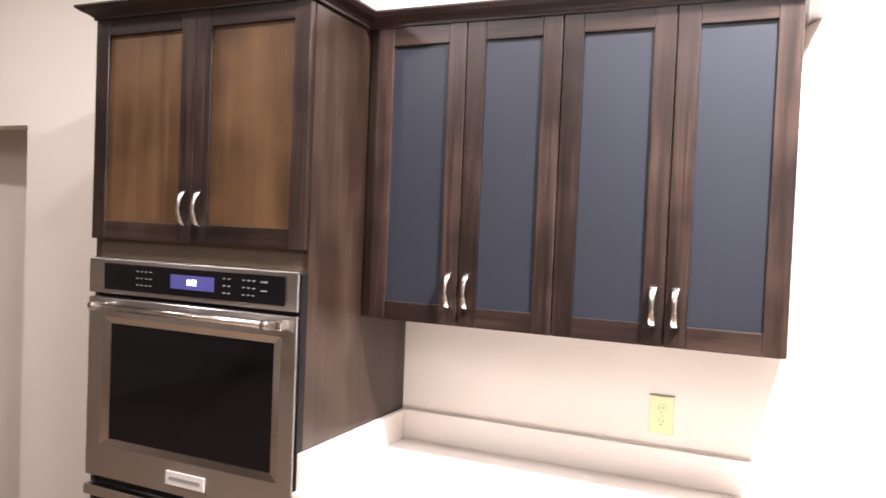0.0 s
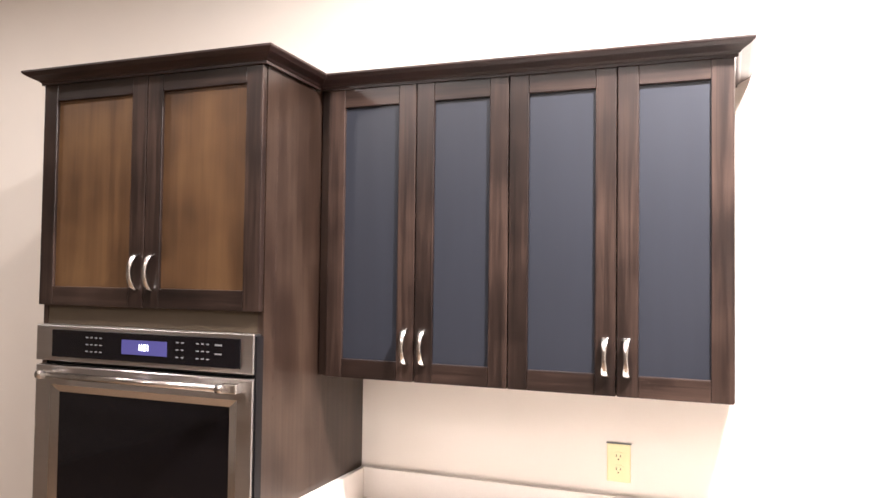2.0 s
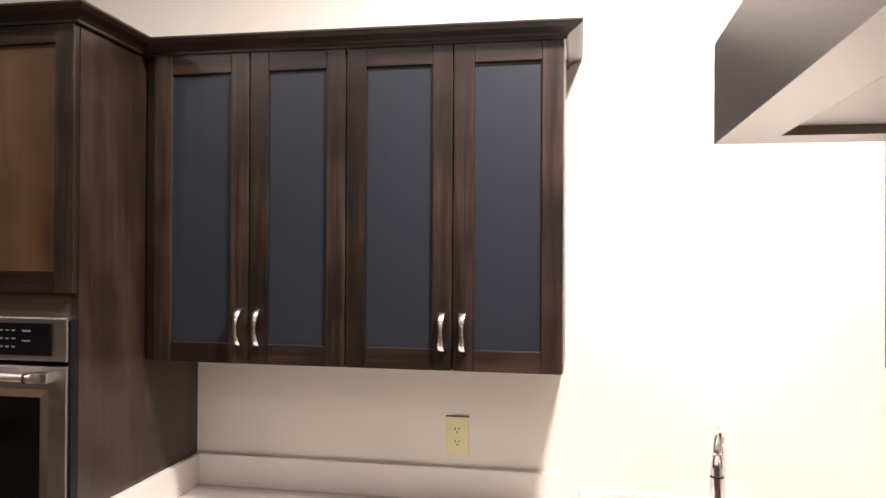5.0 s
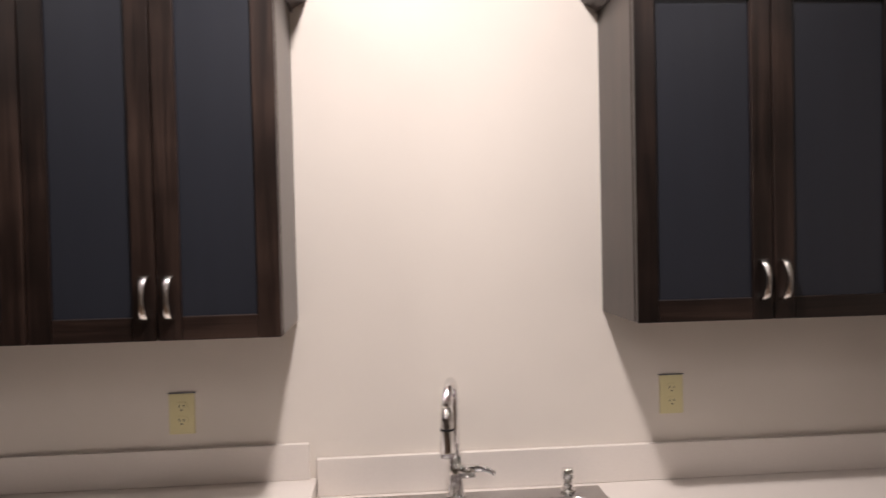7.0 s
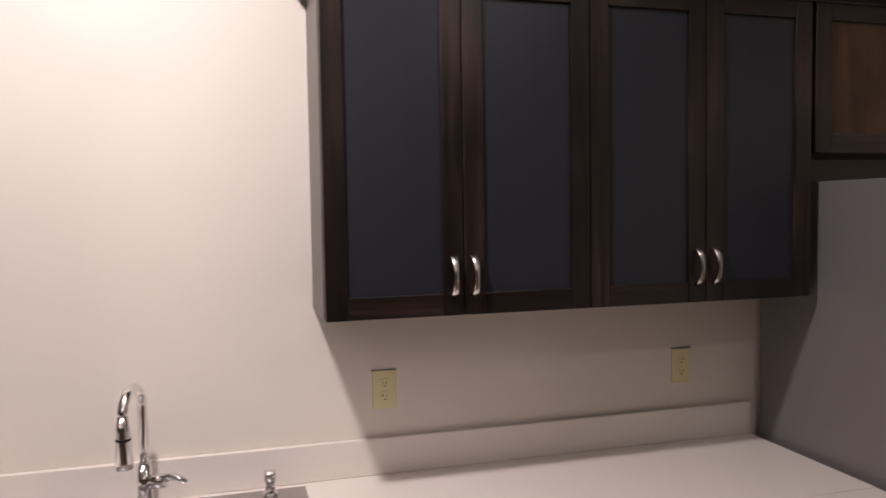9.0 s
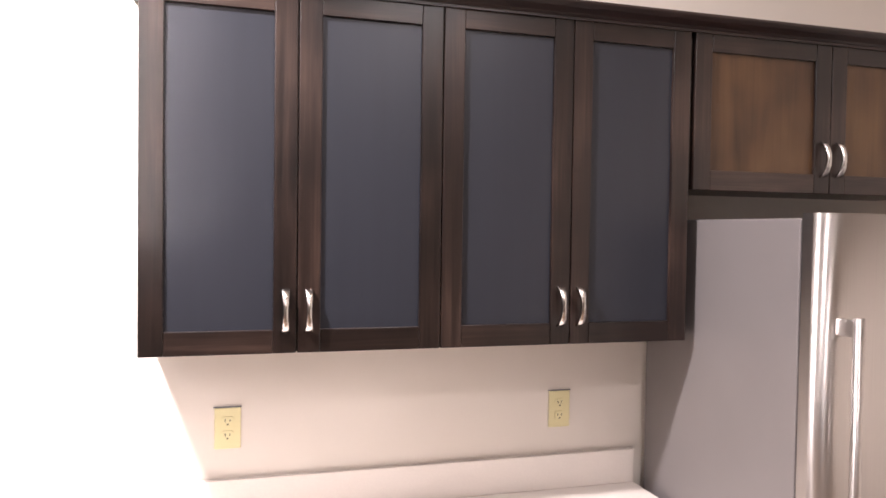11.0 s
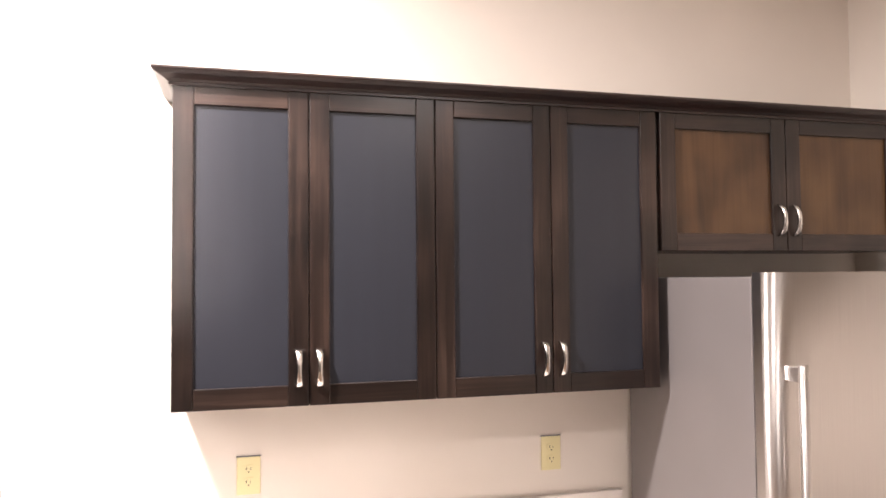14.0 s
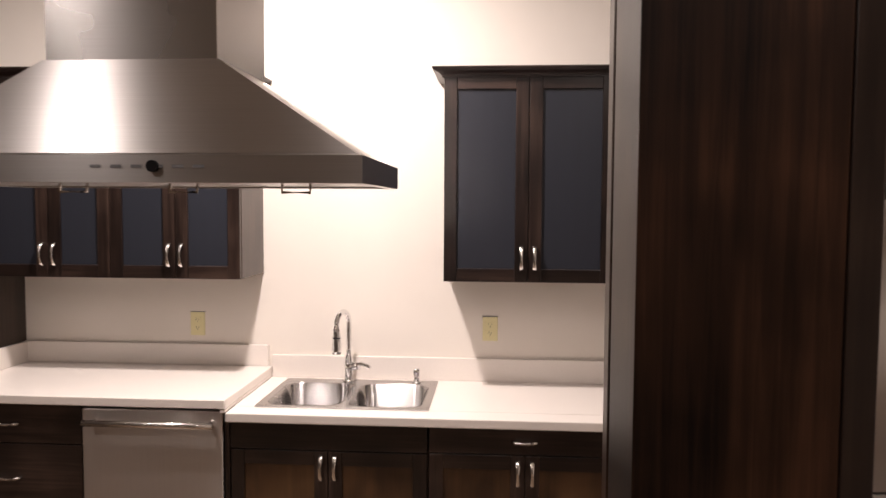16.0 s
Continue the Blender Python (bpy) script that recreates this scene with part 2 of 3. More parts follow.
# ---- ceiling cans ----
def can():
    t = thing("recessed_light", (0, 0, 0), "round white recessed ceiling light, switched on", "light", "recessed ceiling lights")
    bm = bmesh.new()
    n = 32
    rings = []
    for r, z in ((0.098, 0), (0.098, -0.006), (0.08, -0.009), (0.074, -0.004), (0.074, 0)):
        rings.append([bm.verts.new((r * math.cos(k * 2 * math.pi / n), r * math.sin(k * 2 * math.pi / n), z)) for k in range(n)])
    for a, b in zip(rings, rings[1:]):
        for k in range(n):
            bm.faces.new((a[k], a[(k + 1) % n], b[(k + 1) % n], b[k])).smooth = True
    part("trim_ring", bm, WHITETRIM, t)
    bm = bmesh.new()
    cyl(bm, (0, 0, -0.004), (0, 0, -0.0005), 0.073, seg=32)
    part("lens", bm, LENS, t, "glowing warm white lens")
    return t


first = can()
first.matrix_basis = pose(CANS[0][0][0], CANS[0][0][1], CEIL)
# the two added fill lights get the same fixture
for (lx, ly), _ in CANS[1:]:
    copy_thing(first, pose(lx, ly, CEIL))


# ---- cabinet parts ----
def handle(parent, x, z, y, length=0.108):
    """An arched, flared satin nickel pull, upright, proud of the door at y."""
    bm = bmesh.new()
    n = 12
    secs = []
    for i in range(n + 1):
        s = i / n
        zz = z + (s - 0.5) * length
        out = 0.026 * math.sin(math.pi * s) ** 0.55 if 0 < s < 1 else 0.0
        w = 0.0066 + 0.0056 * abs(2 * s - 1) ** 1.3
        th = 0.0035 + 0.0015 * math.sin(math.pi * s)
        yy = y - out
        secs.append([bm.verts.new((x + sx * w, yy + sy * th - 0.002, zz)) for sx, sy in ((-1, 1), (-0.7, -1), (0.7, -1), (1, 1))])
    for a, b in zip(secs, secs[1:]):
        for k in range(4):
            bm.faces.new((a[k], a[(k + 1) % 4], b[(k + 1) % 4], b[k])).smooth = True
    bm.faces.new(secs[0])
    bm.faces.new(secs[-1])
    return part("handle", bm, NICKEL, parent, "satin nickel arched pull")


def pull_level(parent, x, z, y, length=0.10):
    bm = bmesh.new()
    pts = [(x + (i / 10 - 0.5) * length, y - 0.026 * math.sin(math.pi * i / 10) ** 0.6 if 0 < i < 10 else y, z) for i in range(11)]
    tube(bm, pts, [0.0075 - 0.003 * math.sin(math.pi * i / 10) for i in range(11)], 8)
    return part("handle", bm, NICKEL, parent, "satin nickel arched pull")


def shaker(cab, x0, x1, z0, z1, y, panel_mat, pull_side, st=0.056, rail=0.058, pull_z=None, label="", level=False):
    """A recessed-panel door whose front lies at y; the pull is on the side 'l' or 'r'."""
    g = 0.0016
    x0, x1 = x0 + g, x1 - g
    d = boxpart("door", (x0 + st - 0.004, x1 - st + 0.004, y + 0.010, y + 0.016, z0 + rail - 0.004, z1 - rail + 0.004), panel_mat, cab,
                "door with smoked grey satin panel" if panel_mat is GLASS else "door with brown stained flat wood panel")
    for a in (x0, x1 - st):
        boxpart("stile", (a, a + st, y, y + 0.02, z0, z1), WOOD_V, d, "", 0.0022)
    for a in (z0, z1 - rail):
        boxpart("rail", (x0 + st + 0.0003, x1 - st - 0.0003, y + 0.0006, y + 0.0195, a, a + rail), WOOD_H, d, "", 0.0018)
    hx = x0 + 0.027 if pull_side == "l" else x1 - 0.027
    if level:
        pull_level(d, (x0 + x1) / 2, (z0 + z1) / 2, y)
    else:
        handle(d, hx, pull_z if pull_z else z0 + 0.104, y)
    return d


def slab(cab, x0, x1, z0, z1, y):
    d = boxpart("drawer_front", (x0 + 0.0016, x1 - 0.0016, y, y + 0.02, z0, z1), WOOD_H, cab, "", 0.0025)
    pull_level(d, (x0 + x1) / 2, (z0 + z1) / 2, y)
    return d


ZB, ZT = 1.372, 2.270
CROWN_PROFILE = ((0.0, -0.012), (0.006, -0.012), (0.006, -0.004), (0.010, -0.002), (0.014, 0.002), (0.022, 0.006), (0.036, 0.013), (0.046, 0.021), (0.048, 0.024), (0.048, 0.029), (0.0, 0.029))


def crown(name, path, z, label, lifts=None):
    """A crown moulding swept along a plan path, leaning out to the path's right-hand side, with mitred corners."""
    pts = [Vector((x, y, 0)) for x, y in path]
    bm = bmesh.new()
    rings = []
    for i, p in enumerate(pts):
        ns = []
        for a, b in ((i - 1, i), (i, i + 1)):
            if 0 <= a and b < len(pts):
                d = (pts[b] - pts[a]).normalized()
                ns.append(Vector((d.y, -d.x, 0)))
        nrm = ns[0] if len(ns) == 1 else (ns[0] + ns[1]) / (1 + ns[0].dot(ns[1]))
        up = z + (lifts[i] if lifts else 0)
        rings.append([bm.verts.new(p + nrm * o + Vector((0, 0, up + h))) for o, h in CROWN_PROFILE])
    k = len(CROWN_PROFILE)
    for a, b in zip(rings, rings[1:]):
        for j in range(k):
            bm.faces.new((a[j], a[(j + 1) % k], b[(j + 1) % k], b[j]))
    bm.faces.new(rings[0])
    bm.faces.new(rings[-1])
    return tagged(finish(name, bm, WOOD_CR), label, "crown moulding")


# ---- wall cabinets beside the oven tower ----
YA, YBF = -0.332, -0.304
DOOR_A = [0.045, 0.345, 0.633, 0.936, 1.233]
DOOR_B = [2.134, 2.503, 2.873, 3.243, 3.612]


def wall_cabinet(x0, x1, doors, y, label, z0=ZB, panel=GLASS, group="", pull_z=None):
    c = thing("wall_cabinet", (0, 0, 0), label, "cabinet", group)
    boxpart("body", (x0, x1, y + 0.022, -0.001, z0 + 0.001, ZT + 0.008), [WOOD_S], c, "", 0.001)
    for i, (a, b) in enumerate(zip(doors, doors[1:])):
        shaker(c, a, b, z0, ZT - 0.004, y, panel, "r" if i % 2 == 0 else "l", pull_z=pull_z)
    return c


lab = "dark brown wall cabinet with two smoked grey doors"
wall_cabinet(0.0105, 0.632, DOOR_A[:3], YA, lab + " beside oven", group="wall cabinets")
wall_cabinet(0.6345, 1.233, DOOR_A[2:], YA, lab + " near sink", group="wall cabinets")
wall_cabinet(2.134, 2.872, DOOR_B[:3], YBF, lab + " past sink", group="wall cabinets")
wall_cabinet(2.8745, 3.622, DOOR_B[2:], YBF, lab + " by refrigerator", group="wall cabinets")
FC0, FC1, FCZ = 3.6245, 4.590, 1.808
wall_cabinet(3.6245, FC1, [FC0, (FC0 + FC1) / 2, FC1], YBF, "short dark brown cabinet with wood panel doors above the refrigerator", z0=FCZ, panel=WOOD_P)

# ---- oven tower ----
TX0, TX1, TY = -0.822, 0.009, -0.630
tw = thing("oven_tower", (-0.385, -0.3, 0), "tall dark brown stained cabinet housing a built-in oven", "cabinet")
tw.matrix_basis = pose(0, 0, 0)
boxpart("side_panel", (TX1 - 0.019, TX1, TY + 0.022, -0.001, 0, ZT + 0.016), WOOD_S, tw)
boxpart("side_panel", (TX0, TX0 + 0.019, TY + 0.022, -0.001, 0, ZT + 0.016), WOOD_S, tw)
boxpart("back_panel", (TX0 + 0.02, TX1 - 0.02, -0.02, -0.002, 0.1, ZT), CARCASS, tw)
boxpart("top_panel", (TX0 + 0.02, TX1 - 0.02, TY + 0.024, -0.022, ZT - 0.02, ZT - 0.001), CARCASS, tw)
boxpart("filler", (TX0 + 0.02, TX1 - 0.02, TY + 0.024, TY + 0.05, 1.495, 1.60), RECESS, tw, "olive brown recessed filler strip")
boxpart("shelf", (TX0 + 0.02, TX1 - 0.02, TY + 0.052, -0.022, 0.735, 0.75), CARCASS, tw)
boxpart("toe_kick", (TX0 + 0.02, TX1 - 0.02, TY + 0.09, TY + 0.11, 0, 0.1), CARCASS, tw)
TM = -0.402
shaker(tw, TX0, TM, 1.583, ZT + 0.014, TY, WOOD_P, "r", pull_z=1.688)
shaker(tw, TM, TX1, 1.583, ZT + 0.014, TY, WOOD_P, "l", pull_z=1.688)
for z0, z1 in ((0.43, 0.725), (0.11, 0.426)):
    slab(tw, TX0, TX1, z0, z1, TY)

ov = thing("wall_oven", (0, 0, 0), "stainless steel built-in wall oven with black glass and blue display", "oven")
OX0, OX1, OY = -0.806, 0.005, -0.646
boxpart("oven_box", (TX0 + 0.03, TX1 - 0.03, TY + 0.02, -0.06, 0.763, 1.4912), BLACKPL, ov)
# black strip in place of the shadow between oven and tower edge
boxpart("side_gap_shade", (OX1 + 0.0005, OX1 + 0.0075, OY + 0.006, TY + 0.019, 0.75, 1.516), BLACKPL, ov, "black strip standing for the shaded gap at the oven edge")
cp = boxpart("control_panel", (OX0, OX1, OY, TY + 0.019, 1.4115, 1.5217), STEEL, ov, "", 0.003)
cg = boxpart("control_glass", (-0.7366, -0.0373, OY - 0.003, OY - 0.0002, 1.4253, 1.508), BLACK, ov, "black glass control strip", 0.001)
boxpart("display", (-0.4573, -0.2901, OY - 0.0045, OY - 0.0032, 1.4465, 1.4888), DISPLAY, cg, "lit blue display")
bm = bmesh.new()
# seven-segment clock reading 11:21
DH, DW, SEG = 0.0180, 0.0088, 0.0026
for dx, segs in ((-0.3968, "bc"), (-0.3887, "bc"), (-0.3752, "abged"), (-0.3662, "bc")):
    for k in segs:
        zx = {"a": (0, DW, DH - SEG, DH), "g": (0, DW, (DH - SEG) / 2, (DH + SEG) / 2), "d": (0, DW, 0, SEG), "b": (DW - SEG, DW, DH / 2, DH),
              "c": (DW - SEG, DW, 0, DH / 2), "e": (0, SEG, 0, DH / 2)}[k]
        box(bm, dx + zx[0], dx + zx[1], OY - 0.0056, OY - 0.0046, 1.4593 + zx[2], 1.4593 + zx[3])
for dz in (0.004, 0.0112):
    box(bm, -0.3779, -0.3757, OY - 0.0056, OY - 0.0046, 1.4593 + dz, 1.4615 + dz)
part("display_digits", bm, DIGIT, cg, "glowing white clock digits")
for cx, cols, rows in ((-0.5977, 4, 3), (-0.2573, 2, 3), (-0.1865, 3, 3)):
    bm = bmesh.new()
    for i in range(cols):
        for j in range(rows):
            box(bm, cx + i * 0.018, cx + i * 0.018 + 0.009, OY - 0.0042, OY - 0.0032, 1.445 + j * 0.021, 1.4486 + j * 0.021)
    tagged(part("touch_key_field", bm, GREYMARK, cg, "small grey key marks"), kind="stuff")
bm = bmesh.new()
box(bm, -0.1211, -0.0979, OY - 0.0042, OY - 0.0032, 1.4853, 1.4902)
box(bm, -0.1211, -0.0979, OY - 0.0042, OY - 0.0032, 1.4607, 1.4647)
tagged(part("touch_key_field", bm, GREYMARK, cg, "small grey key marks"), kind="stuff")
D0, D1 = 0.8221, 1.3978
wx0, wx1, wz0, wz1 = -0.7131, -0.0774, 0.9471, 1.3171
def door_ring(name, loops, m, parent):
    """Nested rectangles in the door's plane, joined face by face."""
    bm = bmesh.new()
    rings = [[bm.verts.new(p) for p in ((a, y, c), (b, y, c), (b, y, d), (a, y, d))] for a, b, c, d, y in loops]
    for p0, p1 in zip(rings, rings[1:]):
        for k in range(4):
            bm.faces.new((p0[k], p0[(k + 1) % 4], p1[(k + 1) % 4], p1[k]))
    return part(name, bm, m, parent)


lip = (wx0 - 0.030, wx1 + 0.030, wz0 - 0.022, wz1 + 0.022, OY + 0.0004)
od = door_ring("oven_door", [(OX0, OX1, D0, D1, TY + 0.019), (OX0, OX1, D0, D1, OY + 0.003), (OX0 + 0.003, OX1 - 0.003, D0 + 0.003, D1 - 0.003, OY), lip], STEEL, ov)
door_ring("window_bezel", [lip, (wx0, wx1, wz0, wz1, OY + 0.009), (wx0, wx1, wz0, wz1, OY + 0.0135)], BEZEL, od)
boxpart("window_glass", (wx0 - 0.004, wx1 + 0.004, OY + 0.009, OY + 0.013, wz0 - 0.004, wz1 + 0.004), BLACK, od, "black oven window glass")
bm = bmesh.new()
hz, hy = 1.3741, OY - 0.040
cyl(bm, (OX0 + 0.060, hy, hz), (OX1 - 0.078, hy, hz), 0.0105, seg=24)
for hx in (OX0 + 0.058, OX1 - 0.088):
    cyl(bm, (hx, hy, hz), (hx + 0.022, hy, hz), 0.0135, seg=24)
    box(bm, hx + 0.004, hx + 0.055, hy + 0.008, OY + 0.001, hz - 0.014, hz + 0.014, 0, 0.004)
cyl(bm, (OX1 - 0.067, hy, hz), (OX1 - 0.064, hy, hz), 0.008, seg=16)
part("handle", bm, NICKEL, od, "thick tubular steel handle")
bd = boxpart("badge", (-0.4559, -0.3053, OY - 0.004, OY - 0.0002, 0.8516, 0.8939), BADGE, od, "small pale metal badge", 0.0015)
boxpart("badge_face", (-0.4412, -0.3199, OY - 0.0052, OY - 0.0042, 0.8684, 0.8782), GREYMARK, bd)
boxpart("lower_trim", (OX0, OX1, OY - 0.004, TY + 0.019, 0.757, 0.791), STEEL, ov, "", 0.003)

# a line of dark open grain down the tower's side
rng = random.Random(4)
bm = bmesh.new()
z = 1.30
while z < 2.22:
    h = rng.uniform(0.008, 0.030)
    y = TY + 0.072 + rng.uniform(-0.002, 0.002)
    box(bm, TX1 + 0.0001, TX1 + 0.0006, y, y + rng.uniform(0.002, 0.004), z, z + h)
    z += h + rng.uniform(0.012, 0.05)
tagged(part("open_grain", bm, CARCASS, tw, "short dark open-grain flecks"), kind="stuff")

# crown mouldings
crown("crown_moulding", [(TX0, -0.002), (TX0, TY), (TX1 + 0.006, TY), (TX1 + 0.006, YA), (1.235, YA), (1.235, -0.002)], ZT,
      "dark stained crown moulding round oven tower and wall cabinets", (0.021, 0.021, 0.016, 0.008, 0.001, 0.001))
crown("crown_moulding", [(2.132, -0.002), (2.132, YBF), (FC1 + 0.002, YBF), (FC1 + 0.002, -0.002)], ZT, "long dark stained crown moulding ending above the refrigerator")

# ---- base cabinets, worktops, dishwasher ----
CL, CS, CY = 0.914, 0.862, -0.655
FB = -0.625


def base_cabinet(x0, x1, top, label, group="base cabinets"):
    c = thing("base_cabinet", (0, 0, 0), label, "cabinet", group)
    boxpart("body", (x0, x1, FB + 0.022, -0.002, 0.1, top), WOOD_S, c, "", 0.001)
    boxpart("toe_kick", (x0, x1, FB + 0.08, FB + 0.1, 0, 0.0995), CARCASS, c)
    return c


c = base_cabinet(0.011, 0.655, CL - 0.04, "dark brown stained drawer base cabinet beside the dishwasher")
for z0, z1 in ((0.705, 0.868), (0.41, 0.70), (0.11, 0.405)):
    slab(c, 0.013, 0.655, z0, z1, FB)
c = base_cabinet(1.285, 2.098, CS - 0.18, "dark brown stained sink base cabinet with two doors")
boxpart("false_front", (1.287, 2.096, FB, FB + 0.02, 0.71, 0.818), WOOD_H, c, "", 0.0025)
boxpart("apron", (1.287, 2.096, FB + 0.0215, FB + 0.04, CS - 0.178, CS - 0.042), CARCASS, c)
shaker(c, 1.287, 1.692, 0.11, 0.705, FB, WOOD_P, "r", pull_z=0.635)
shaker(c, 1.692, 2.096, 0.11, 0.705, FB, WOOD_P, "l", pull_z=0.635)
for x0, x1 in ((2.1005, 2.875), (2.8775, 3.622)):
    c = base_cabinet(x0, x1, CS - 0.041, "dark brown stained base cabinet with one drawer over two doors")
    slab(c, x0 + 0.002, x1 - 0.002, 0.715, 0.818, FB)
    xm = (x0 + x1) / 2
    shaker(c, x0 + 0.002, xm, 0.11, 0.71, FB, WOOD_P, "r", pull_z=0.635)
    shaker(c, xm, x1 - 0.002, 0.11, 0.71, FB, WOOD_P, "l", pull_z=0.635)

dw = thing("dishwasher", (0, 0, 0), "stainless steel dishwasher with a bar handle under the worktop", "dishwasher")
boxpart("tub", (0.662, 1.262, FB + 0.03, -0.03, 0.1, CL - 0.042), BLACKPL, dw)
dd = boxpart("door", (0.664, 1.260, FB - 0.012, FB + 0.028, 0.115, 0.862), STEEL_V, dw, "", 0.004)
bm = bmesh.new()
cyl(bm, (0.69, FB - 0.055, 0.812), (1.235, FB - 0.055, 0.812), 0.0135)
for hx in (0.715, 1.21):
    cyl(bm, (hx, FB - 0.055, 0.812), (hx, FB - 0.011, 0.812), 0.009)
part("handle", bm, NICKEL, dd, "tubular steel handle")
boxpart("toe_kick", (0.664, 1.260, FB + 0.07, FB + 0.09, 0, 0.0995), BLACKPL, dw)
tagged(boxpart("base_filler", (1.2645, 1.2835, FB, -0.01, 0, CS - 0.042), WOOD_V, None), "narrow dark brown filler strip beside the dishwasher", "filler")

wt = thing("worktop", (0, 0, 0), "cream solid-surface worktop with a low backsplash beside the oven tower", "worktop")
boxpart("slab", (0.0105, 1.275, CY, -0.001, CL - 0.038, CL), COUNTER, wt, "", 0.004)
boxpart("backsplash", (0.0105, 1.257, -0.021, -0.0015, CL + 0.0005, 1.018), COUNTER, wt, "", 0.002)
boxpart("side_splash", (0.0105, 0.029, CY + 0.02, -0.022, CL + 0.0005, 1.016), COUNTER, wt, "", 0.002)
boxpart("end_drop", (1.255, 1.275, CY + 0.002, -0.0225, CS + 0.001, CL - 0.0385), COUNTER, wt)

# sink worktop with a cut-out for the bowl
SX0, SX1, SY0, SY1 = 1.365, 2.095, -0.560, -0.055
sw = thing("worktop", (0, 0, 0), "lower cream solid-surface worktop around the sink", "worktop")
bm = bmesh.new()
z0, z1 = CS - 0.038, CS
box(bm, 1.2765, 3.622, CY, SY0 + 0.015, z0, z1, 0, 0.004)
box(bm, 1.2765, SX0 + 0.015, SY0 + 0.015, -0.001, z0, z1)
box(bm, SX1 - 0.015, 3.622, SY0 + 0.015, -0.001, z0, z1)
box(bm, SX0 + 0.015, SX1 - 0.015, SY1 - 0.015, -0.001, z0, z1)
part("slab", bm, COUNTER, sw)
boxpart("backsplash", (1.2775, 3.622, -0.021, -0.0015, CS + 0.0005, 0.972), COUNTER, sw, "", 0.002)

sk = thing("sink", (0, 0, 0), "stainless steel double-bowl drop-in sink with rounded bowls", "sink")


def rounded(cx0, cx1, cy0, cy1, rad, z, n=6):
    out = []
    for ax, ay, a0 in ((cx1 - rad, cy1 - rad, 0), (cx0 + rad, cy1 - rad, 90), (cx0 + rad, cy0 + rad, 180), (cx1 - rad, cy0 + rad, 270)):
        for i in range(n + 1):
            a = radians(a0 + 90 * i / n)
            out.append((ax + rad * math.cos(a), ay + rad * math.sin(a), z))
    return out


def loft(bm, loops, cap=True):
    rs = [[bm.verts.new(p) for p in l] for l in loops]
    for a, b in zip(rs, rs[1:]):
        for k in range(len(a)):
            bm.faces.new((a[k], a[(k + 1) % len(a)], b[(k + 1) % len(b)], b[k])).smooth = True
    if cap:
        bm.faces.new(rs[-1])
    return rs


xm = (SX0 + SX1) / 2
bowls = [(SX0 + 0.03, xm - 0.012), (xm + 0.012, SX1 - 0.03)]
by0, by1 = SY0 + 0.03, SY1 - 0.085
bm = bmesh.new()
zt = CS + 0.006
# flat rim built from strips round the two bowls, with a raised outer lip
box(bm, SX0, SX1, SY0, by0 + 0.004, CS + 0.0004, zt, 0, 0.002)
box(bm, SX0, SX1, by1 - 0.004, SY1, CS + 0.0004, zt, 0, 0.002)
box(bm, SX0, bowls[0][0] + 0.004, by0, by1, CS + 0.0004, zt - 0.0003)
box(bm, bowls[0][1] - 0.004, bowls[1][0] + 0.004, by0, by1, CS - 0.006, zt - 0.0003)
box(bm, bowls[1][1] - 0.004, SX1, by0, by1, CS + 0.0004, zt - 0.0003)
part("rim", bm, WELL, sk)
for a, b in bowls:
    bm = bmesh.new()
    loft(bm, [rounded(a, b, by0, by1, 0.075, zt + 0.0012), rounded(a + 0.006, b - 0.006, by0 + 0.006, by1 - 0.006, 0.072, zt - 0.004),
              rounded(a + 0.012, b - 0.012, by0 + 0.012, by1 - 0.012, 0.07, CS - 0.13), rounded(a + 0.04, b - 0.04, by0 + 0.04, by1 - 0.04, 0.05, CS - 0.165)])
    bw = part("bowl", bm, WELL, sk)
    bm = bmesh.new()
    cyl(bm, ((a + b) / 2, (by0 + by1) / 2, CS - 0.166), ((a + b) / 2, (by0 + by1) / 2, CS - 0.161), 0.045, seg=24)
    part("drain", bm, CHROME, bw)
    # the corner flanges that fill between the straight rim and the rounded bowl
    for cxx, cyy, sx, sy in ((a, by0, 1, 1), (b, by0, -1, 1), (a, by1, 1, -1), (b, by1, -1, -1)):
        bm = bmesh.new()
        rad = 0.077
        c0 = bm.verts.new((cxx, cyy, zt + 0.0002))
        arc = [bm.verts.new((cxx + sx * rad * (1 - math.sin(radians(t9))), cyy + sy * rad * (1 - math.cos(radians(t9))), zt + 0.0002)) for t9 in range(0, 91, 15)]
        for p0, p1 in zip(arc, arc[1:]):
            bm.faces.new((c0, p0, p1))
        part("corner_flange", bm, WELL, sk)

# faucet: post, gooseneck with pull-down spray head, side lever
FX, FY = 1.672, -0.098
fa = thing("faucet", (0, 0, 0), "polished chrome pull-down kitchen faucet with a side lever", "faucet")
bm = bmesh.new()
cyl(bm, (FX, FY, zt), (FX, FY, zt + 0.012), 0.028, 0.025, 24)
cyl(bm, (FX, FY, zt + 0.012), (FX, FY, zt + 0.125), 0.0215, 0.018, 24)
part("post", bm, CHROME, fa)
bm = bmesh.new()
ang = radians(-100)
ux, uy = math.cos(ang) * 1.0, math.sin(ang)
ux -= 0.08
pts, R = [], 0.062
for i in range(5):
    pts.append((FX, FY, zt + 0.12 + i * 0.04))
for i in range(1, 15):
    a = math.pi * i / 14
    s = R * (1 - math.cos(a))
    pts.append((FX + ux * s, FY + uy * s, zt + 0.28 + R * math.sin(a)))
tube(bm, pts, 0.0125)
part("gooseneck", bm, CHROME, fa)
bm = bmesh.new()
ex, ey = FX + ux * 2 * R, FY + uy * 2 * R
